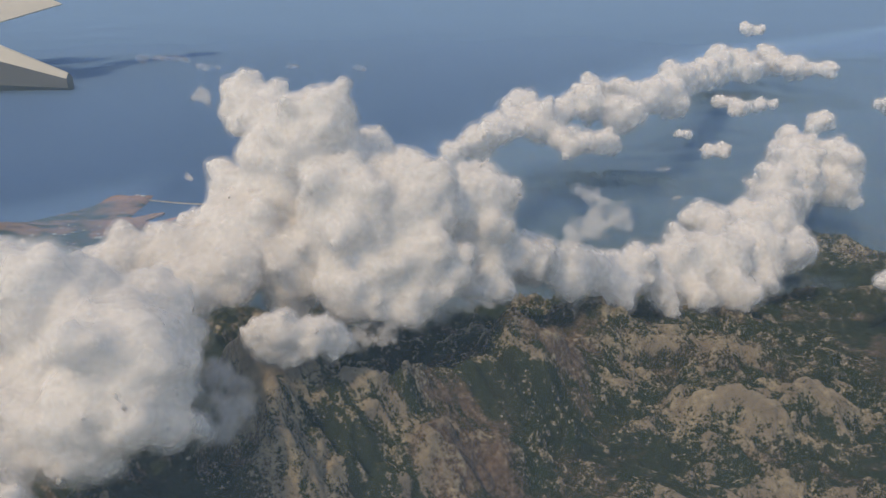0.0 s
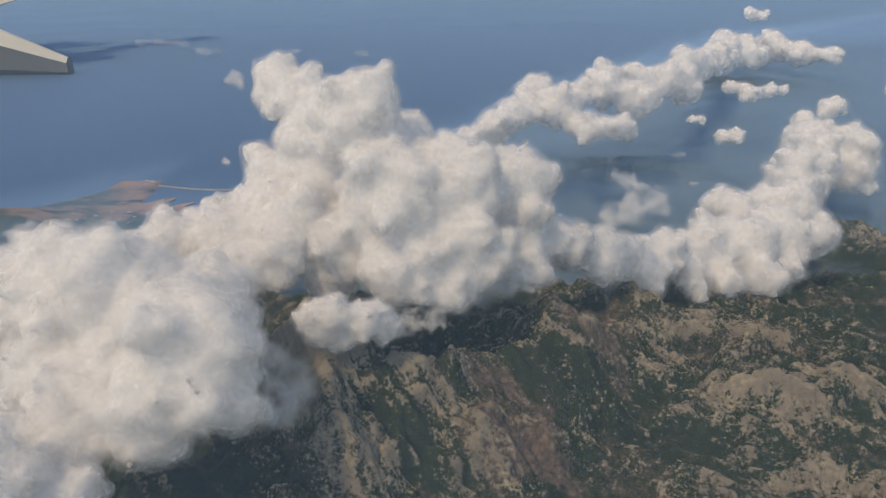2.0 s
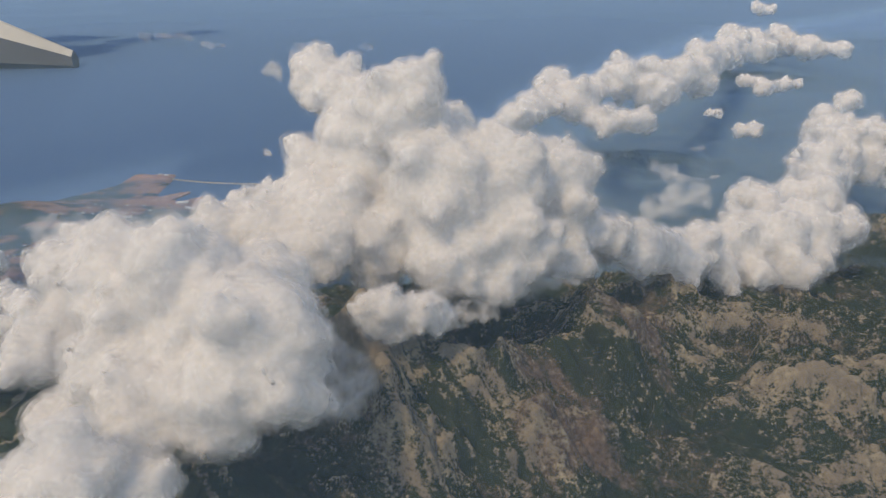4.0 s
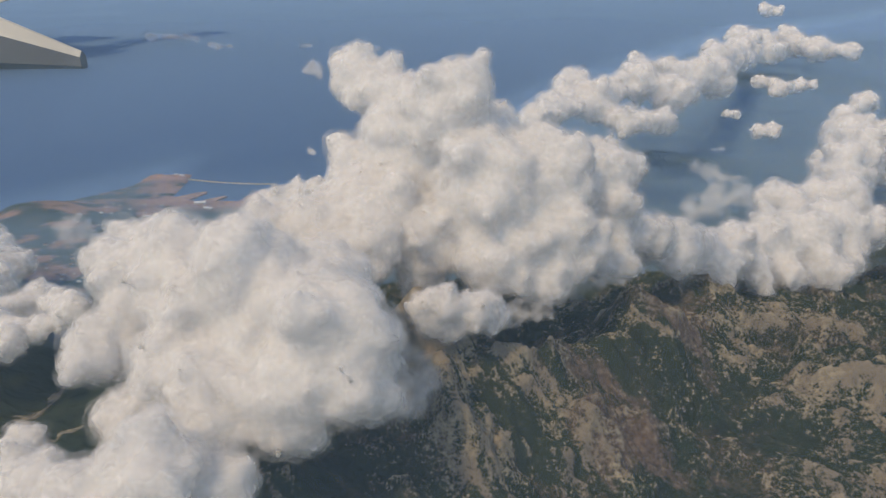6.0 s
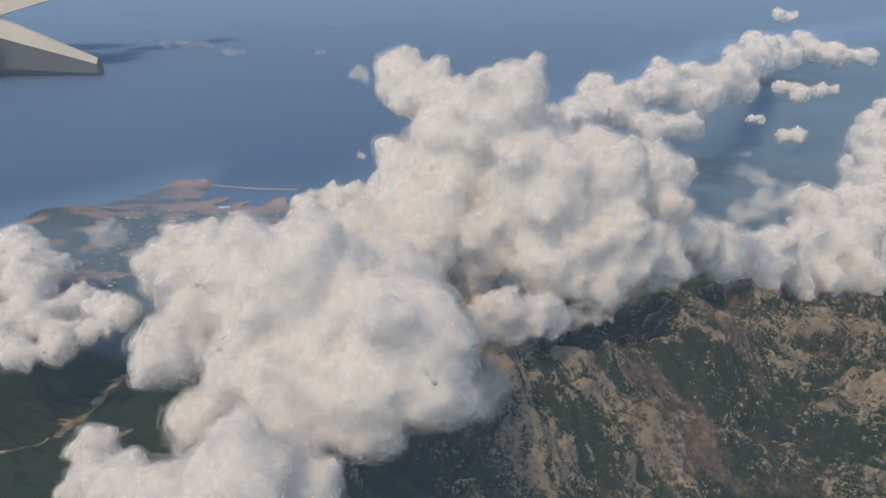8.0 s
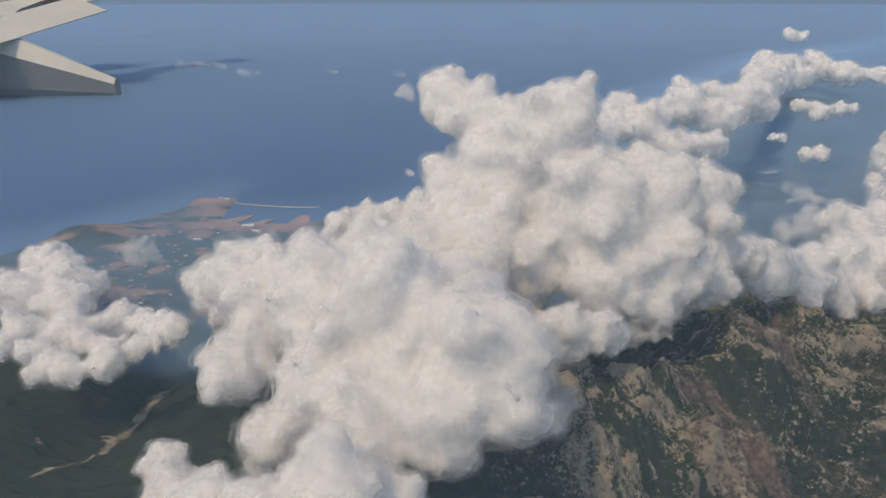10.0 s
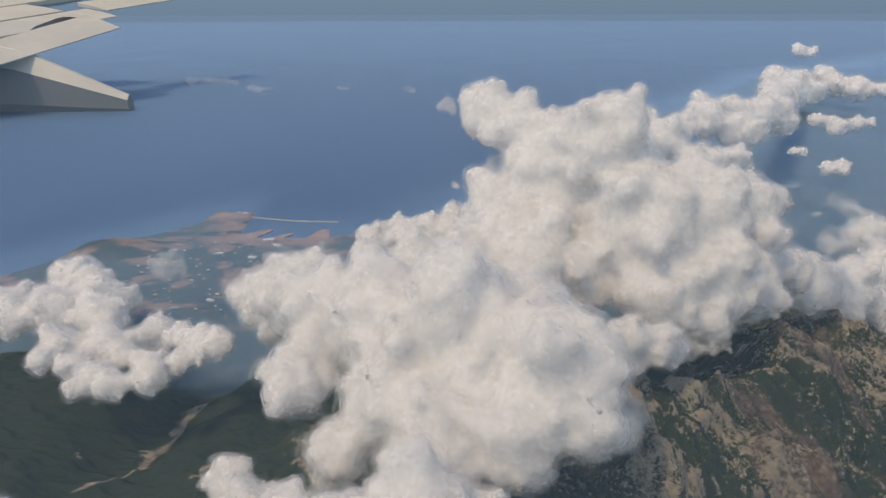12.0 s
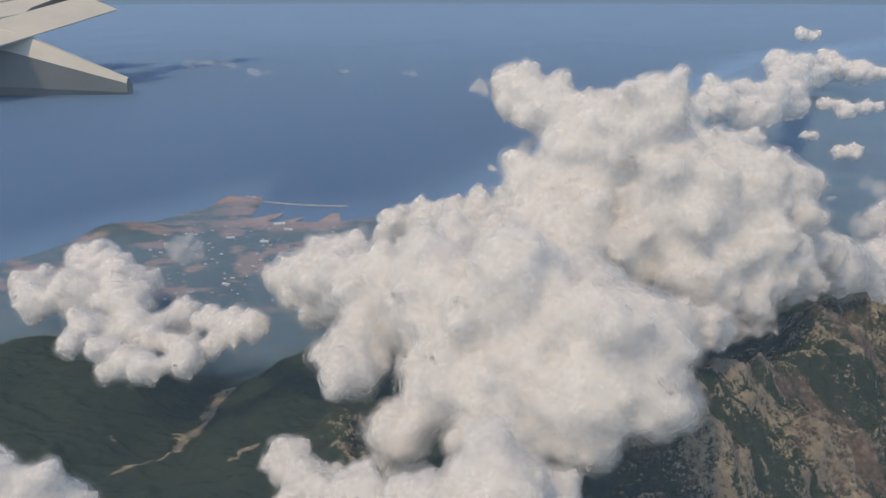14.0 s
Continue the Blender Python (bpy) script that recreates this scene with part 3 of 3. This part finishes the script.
TOWER_VEIL = ((-17.6, 59.0, 31.6, 0.9), (-18.2, 58.6, 30.6, 0.9), (-17.3, 57.8, 29.8, 1.0), (-18.4, 57.0, 28.6, 0.8))
SPUR = ((-43.4, 22.6, 23.6, 1.4), (-41.8, 22.8, 23.0, 1.1), (-45.5, 22.9, 24.0, 1.6))
PLAIN = ((-61.2, 85.0, 11.3, 1.5), (-63.4, 85.5, 10.3, 1.3), (-62.2, 83.5, 10.4, 1.2))


def streak(x0, x1, y, z, r, n):
    """Lobes of a flat, drawn-out cloud."""
    rng = random.Random(int(1000 * r + n))
    return [(x0 + (x1 - x0) * i / (n - 1), y + rng.uniform(-r, r), z + rng.uniform(-0.2, 0.3) * r, r * rng.uniform(0.55, 1.0)) for i in range(n)]


build_cloud(1, TOWER, "towering white cumulus over the mountain crest", 0.24, 0.8, 21.5)
build_cloud(2, NEAR_BANK, "broad white cumulus bank hanging over the valley", 0.2, 0.95, 21.0, swell=0.97)
build_cloud(3, LOW_BANK, "low puffy white cloud hanging over dark slopes", 0.18, 0.6, 20.0)
build_cloud(4, SADDLE, "soft grey-white cloud filling the mountain saddle", 0.24, 0.7, 22.0)
build_cloud(5, SEAWARD, "row of small white clouds on the seaward slope", 0.3, 0.8, 15.5)
build_cloud(6, SCUD, "small ragged cloud clinging to the rocky peak", 0.13, 0.5, 22.8, swell=1.1)
build_cloud(7, INLAND, "long white cumulus bank over the inland plateau", 0.34, 1.2, 9.6, swell=1.1)
build_cloud(8, COASTAL, "long lumpy cloud bank above the coastal hills", 0.45, 1.5, 16.5, swell=1.05)
build_cloud(9, FAR_COASTAL, "distant pale cloud bank above the coast", 0.9, 2.0, 9.0, swell=1.15)
build_cloud(10, SHELF, "flat distant cloud patch above the plain", 0.4, 1.0, 16.5)
build_cloud(11, VALLEY_HEAD, "grey-white cloud resting on the green valley head", 0.28, 0.85, 7.5, swell=1.0)
build_cloud(32, VALLEY_VEIL, "torn grey-white cloud drifting over the gully", 0.24, 0.7, 13.0, swell=0.8)
build_cloud(12, SPUR, "rounded white cloud above the green slope", 0.18, 0.5, 21.5)
build_cloud(13, PLAIN, "small thin cloud above the coastal plain", 0.24, 0.7, 9.0, thin=True, swell=1.3)
build_cloud(14, ((54.1, 128.9, 15.0, 1.5), (57.0, 129.2, 15.4, 1.7)), "small round cloud above the hazy plain", 0.3, 0.8, 13.5)
build_cloud(15, ((87.6, 150.2, 17.0, 2.6), (86.3, 149.5, 15.3, 1.9), (89.9, 149.9, 16.3, 1.6)), "small upright cloud above the hazy plain", 0.4, 1.0, 13.0)
build_cloud(16, ((49.6, 135.2, 17.3, 1.0), (51.4, 135.1, 17.1, 1.2)), "small flat cloud above the hazy plain", 0.3, 0.7, 16.0)
build_cloud(17, ((155.1, 348.1, 26.5, 3.6), (162.3, 347.9, 26.0, 2.7)), "faint distant cloud low over the sea", 0.7, 1.6, 23.0)
build_cloud(18, ((102.0, 151.7, 20.5, 1.6), (104.5, 152.5, 20.0, 1.8)), "small white cloud above the hazy plain", 0.35, 0.9, 18.0)
for seed, lobes, label, voxel, size in (
    (21, VEIL, "thin torn cloud veil beside the crest", 0.14, 0.45),
    (22, SCUD_WISP, "torn wisps of cloud along the rocky crest", 0.1, 0.35),
    (33, SKIRT, "thin ragged skirt of cloud above the slope", 0.16, 0.55),
    (34, TOWER_VEIL, "thin ragged cloud beside the tower", 0.14, 0.5),
    (31, CREST_WISP, "torn wisps of cloud along the rocky crest", 0.1, 0.35),
    (23, ((-22.7, 59.9, 36.5, 0.6), (-21.9, 60.1, 36.9, 0.7), (-21.4, 59.7, 36.0, 0.5)), "faint wisp of cloud beside the tower", 0.12, 0.4),
    (24, ((-21.4, 52.4, 31.2, 0.35), (-21.0, 52.2, 31.0, 0.3)), "faint wisp of cloud above the sea", 0.1, 0.3),
    (25, streak(-188, -158, 414.6, 5.4, 3.0, 14), "flat streak of cloud low over the sea", 0.6, 1.6),
    (26, streak(-137, -124, 371, 4.8, 2.6, 8), "flat streak of cloud low over the sea", 0.5, 1.6),
    (27, streak(-50, -44, 371, 4.6, 2.2, 5), "faint fleck of cloud low over the sea", 0.5, 1.6),
    (28, streak(-87, -81, 372, 5.6, 1.9, 5), "faint fleck of cloud low over the sea", 0.5, 1.6),
    (29, streak(39.8, 42.4, 117, 14.5, 0.6, 5), "faint fleck of cloud above the plain", 0.2, 0.5),
    (30, streak(39.0, 40.8, 105.4, 12.6, 0.5, 5), "faint fleck of cloud above the plain", 0.2, 0.5),
):
    build_cloud(seed, lobes, label, voxel, size, thin=True)
build_cloud(19, ((47.7, 63.5, 16.2, 0.9), (49.0, 64.5, 16.0, 1.1)), "small white cloud above the plateau", 0.2, 0.5, 14.0)


# ---- the airliner's wing, enlarged and set over the sea to fit the camera's view ----
def part(name, bm, material, parent, label="", bevel=0.0):
    if bevel:
        bmesh.ops.bevel(bm, geom=bm.edges[:], offset=bevel, segments=2, affect="EDGES", profile=0.5)
    bmesh.ops.recalc_face_normals(bm, faces=bm.faces[:])
    me = bpy.data.meshes.new(name)
    bm.to_mesh(me)
    bm.free()
    me.materials.append(material)
    ob = new(name, me)
    ob.parent = parent
    return tagged(ob, label) if label else ob


def slab(start, span, chord, thick, taper=0.3):
    """A wing panel: its hind edge from start along span, its width along chord, thick at the front and thin behind."""
    a, s, c = Vector(start), Vector(span), Vector(chord)
    n = s.cross(c).normalized()
    if n.z < 0:
        n = -n
    bm = bmesh.new()
    rows = []
    for base in (a, a + s):
        mid = base + c * 0.5
        rows.append([bm.verts.new(p) for p in (base, mid + n * thick * 0.12, base + c, base + c - n * thick, mid - n * thick * 0.8, base - n * thick * taper)])
    count = len(rows[0])
    for i in range(count):
        j = (i + 1) % count
        bm.faces.new((rows[0][i], rows[0][j], rows[1][j], rows[1][i]))
    bm.faces.new(rows[0])
    bm.faces.new(rows[1])
    return bm


def fairing_shape(tip, length):
    """A tapering canoe: upright sides, sloping shoulders, cut off square behind."""
    bm = bmesh.new()
    rows = []
    for t in (0.0, 0.2, 0.4, 0.6, 0.8, 1.0):
        d = min(length * t, 1.3)
        w, h = 0.13 + 0.2 * d, 0.178 + 0.43 * d
        x, zc = tip[0] - length * t, tip[2] - 0.089 + 0.5 * h
        ring = [(-0.5, -0.36), (-0.5, 0.20), (-0.40, 0.28), (-0.10, 0.5), (0.10, 0.5), (0.40, 0.28), (0.5, 0.20), (0.5, -0.36), (0.34, -0.5), (-0.34, -0.5)]
        rows.append([bm.verts.new((x, tip[1] + w * p, zc + h * q)) for p, q in ring])
    for a, b in zip(rows, rows[1:]):
        for i in range(len(a)):
            j = (i + 1) % len(a)
            bm.faces.new((a[i], a[j], b[j], b[i]))
    bm.faces.new(rows[0])
    bm.faces.new(rows[-1])
    return bm


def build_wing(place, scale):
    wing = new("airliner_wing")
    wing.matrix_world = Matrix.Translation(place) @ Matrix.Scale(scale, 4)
    # Panel positions come from pixel rays, in metres from the camera.
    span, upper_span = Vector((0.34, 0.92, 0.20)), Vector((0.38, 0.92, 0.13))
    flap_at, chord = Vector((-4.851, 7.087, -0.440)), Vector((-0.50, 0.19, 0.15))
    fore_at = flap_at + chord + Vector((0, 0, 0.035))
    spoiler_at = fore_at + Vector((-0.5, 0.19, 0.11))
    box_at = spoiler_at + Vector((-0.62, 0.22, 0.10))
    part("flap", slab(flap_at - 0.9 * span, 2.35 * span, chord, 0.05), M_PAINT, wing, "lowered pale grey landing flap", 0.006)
    # Added dark slab that stands in for the shade in the gap.
    part("flap_gap_shade", slab(flap_at + 0.96 * chord - 0.9 * span, 2.2 * span, (-0.25, 0.08, 0.01), 0.05), M_GAP_SHADE, wing, "dark slab painted as the shaded gap above the flap")
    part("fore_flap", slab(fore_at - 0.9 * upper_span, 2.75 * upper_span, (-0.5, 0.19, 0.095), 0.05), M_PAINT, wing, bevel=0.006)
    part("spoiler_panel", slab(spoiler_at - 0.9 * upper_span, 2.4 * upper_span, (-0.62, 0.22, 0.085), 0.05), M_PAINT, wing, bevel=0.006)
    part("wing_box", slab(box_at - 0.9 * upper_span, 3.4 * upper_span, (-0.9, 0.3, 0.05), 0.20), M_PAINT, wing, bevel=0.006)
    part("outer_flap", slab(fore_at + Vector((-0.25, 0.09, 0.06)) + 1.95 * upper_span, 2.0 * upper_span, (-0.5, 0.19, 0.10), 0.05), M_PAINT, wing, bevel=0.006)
    fairing = part("flap_track_fairing", fairing_shape((-3.83, 7.30, -0.932), 1.9), M_PAINT_SHADED, wing, "tapering fairing, shade painted into its sides, pale shoulders")
    # Upward faces keep the pale paint; the rest carry painted shade.
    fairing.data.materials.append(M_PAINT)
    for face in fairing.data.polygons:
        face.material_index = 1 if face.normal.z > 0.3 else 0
    tagged(wing, "enlarged pale grey airliner wing with lowered flaps, placed to fit the view", "wing")


# Enlarged 43 times about the camera's mid-path position, to fit its view.
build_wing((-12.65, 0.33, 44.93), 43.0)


# ---- harbour and town on the coastal plain ----
M_QUAY = plain_material("harbour_earth", (0.42, 0.25, 0.18), 0.9, grain=0.6, amount=0.3)
M_MOLE = plain_material("mole_stone", (0.42, 0.38, 0.32), 0.9, grain=1.5, amount=0.25)
M_WALL = plain_material("pale_render", (0.62, 0.58, 0.52), 0.8, grain=1.0)
M_ROOF_WHITE = plain_material("white_sheet_roof", (0.80, 0.79, 0.76), 0.5, grain=1.0, amount=0.06)
M_ROOF_RED = plain_material("clay_roof", (0.36, 0.17, 0.11), 0.8, grain=1.0)
M_ROOF_GREY = plain_material("grey_sheet_roof", (0.42, 0.42, 0.42), 0.6, grain=1.0)


def raised_shape(name, outline, low, high, inset, material):
    """A flat-topped body with sloping banks over an outline."""
    bm = bmesh.new()
    mid = sum((Vector(p) for p in outline), Vector((0, 0))) / len(outline)
    foot = [bm.verts.new((x, y, low)) for x, y in outline]
    head = []
    for x, y in outline:
        v = Vector((x, y)) - mid
        v *= 1 - inset / max(v.length, inset * 1.5)
        head.append(bm.verts.new((mid.x + v.x, mid.y + v.y, high)))
    for i in range(len(foot)):
        j = (i + 1) % len(foot)
        bm.faces.new((foot[i], foot[j], head[j], head[i]))
    bm.faces.new(head)
    bmesh.ops.recalc_face_normals(bm, faces=bm.faces[:])
    me = bpy.data.meshes.new(name)
    bm.to_mesh(me)
    bm.free()
    me.materials.append(material)
    return new(name, me)


for outline in (
    ((-67.5, 127.5), (-66.5, 130.5), (-63.0, 133.6), (-61.0, 134.4), (-60.8, 133.4), (-62.0, 130.5), (-63.5, 127.5)),
    ((-61.0, 127.5), (-59.0, 129.6), (-56.2, 131.6), (-55.6, 131.0), (-56.8, 129.0), (-57.2, 127.5)),
    ((-52.5, 128.0), (-51.6, 131.5), (-50.4, 134.2), (-48.4, 134.0), (-48.0, 131.6), (-47.5, 128.0)),
):
    tagged(raised_shape("quay", outline, -1.0, 0.32, 0.2, M_QUAY), "reddish earth harbour quay beside the water", "quay", "harbour quays")


def build_mole():
    bm = bmesh.new()
    rows = []
    for i in range(25):
        t = i / 24
        x, y = -69.0 + 21.2 * t, 143.6 - 3.6 * t - 1.0 * math.sin(math.pi * t)
        w = 0.11 + 0.14 * smooth(0.94, 1.0, t)
        rows.append([bm.verts.new((x, y + dy * w, z)) for dy, z in ((-2.2, -1.0), (-1.0, 0.2), (0.7, 0.2), (0.8, 0.28), (1.2, 0.28), (2.2, -1.0))])
    for a, b in zip(rows, rows[1:]):
        for i in range(5):
            bm.faces.new((a[i], a[i + 1], b[i + 1], b[i]))
    bm.faces.new(rows[0])
    bm.faces.new(rows[-1])
    bmesh.ops.recalc_face_normals(bm, faces=bm.faces[:])
    me = bpy.data.meshes.new("breakwater")
    bm.to_mesh(me)
    bm.free()
    me.materials.append(M_MOLE)
    tagged(new("breakwater", me), "long thin pale stone breakwater enclosing the harbour", "breakwater")


build_mole()


def ground_at(x, y):
    return float(land_height(np.array([[x]], float), np.array([[y]], float))[0][0, 0])


def build_hall(x, y, z, length, width, height, turn, roof, label):
    """A long industrial hall: walls and a low gabled roof with eaves."""
    hall = new("hall")
    hall.matrix_world = pose(x, y, z, 0, 0, turn)
    bm = bmesh.new()
    bmesh.ops.create_cube(bm, size=1.0, matrix=Matrix.Translation((0, 0, height / 2 - 0.15)) @ Matrix.Diagonal((length, width, height + 0.3, 1)))
    part("wall", bm, M_WALL, hall)
    bm = bmesh.new()
    l, w, e, r = length / 2 * 1.04, width / 2 * 1.1, height, height + width * 0.16
    ends = [[bm.verts.new((sx * l, yy, zz)) for yy, zz in ((-w, e), (0, r), (w, e), (w, e - 0.03), (-w, e - 0.03))] for sx in (-1, 1)]
    for i in range(5):
        j = (i + 1) % 5
        bm.faces.new((ends[0][i], ends[0][j], ends[1][j], ends[1][i]))
    bm.faces.new(ends[0])
    bm.faces.new(ends[1])
    part("roof", bm, roof, hall)
    return tagged(hall, label, "building", "harbour town halls")


rng = random.Random(44)
SITES = [(-59.9, 126.4, 2.2), (-67.3, 117.7, 1.5), (-60.1, 115.6, 1.6), (-55.0, 107.1, 1.1), (-57.2, 123.0, 1.8), (-65.2, 91.5, 1.0), (-60.6, 94.4, 1.3), (-70.5, 145.2, 1.0), (-72.2, 146.0, 0.7)]
while len(SITES) < 130:
    x, y = rng.uniform(-80, -46), rng.uniform(88, 126)
    if all(math.hypot(x - a, y - b) > 1.2 for a, b, _ in SITES):
        SITES.append((x, y, rng.uniform(0.25, 0.7)))
for x, y, size in SITES:
    roof, word = rng.choice(((M_ROOF_WHITE, "white"), (M_ROOF_RED, "clay-red"), (M_ROOF_RED, "clay-red"), (M_ROOF_GREY, "grey")))
    if size > 1.05:
        roof, word = M_ROOF_WHITE, "white"
    build_hall(x, y, ground_at(x, y), size, size * rng.uniform(0.3, 0.5), 0.14 + 0.1 * size, rng.uniform(-25, 25), roof, "low pale building with a %s roof on the plain" % word)


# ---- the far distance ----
# Added glowing ring that hides the horizon line behind painted haze.
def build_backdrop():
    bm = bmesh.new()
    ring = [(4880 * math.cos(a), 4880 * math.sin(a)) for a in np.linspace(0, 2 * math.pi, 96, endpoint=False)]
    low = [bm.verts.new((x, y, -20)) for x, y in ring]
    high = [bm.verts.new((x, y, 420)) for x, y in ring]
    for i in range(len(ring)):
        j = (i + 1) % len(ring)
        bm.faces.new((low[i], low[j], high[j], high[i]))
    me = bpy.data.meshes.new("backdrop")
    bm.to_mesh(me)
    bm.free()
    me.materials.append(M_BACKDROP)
    tagged(new("backdrop", me), "glowing pale blue ring painted as haze where sea meets sky", "haze", kind="structure")


build_backdrop()
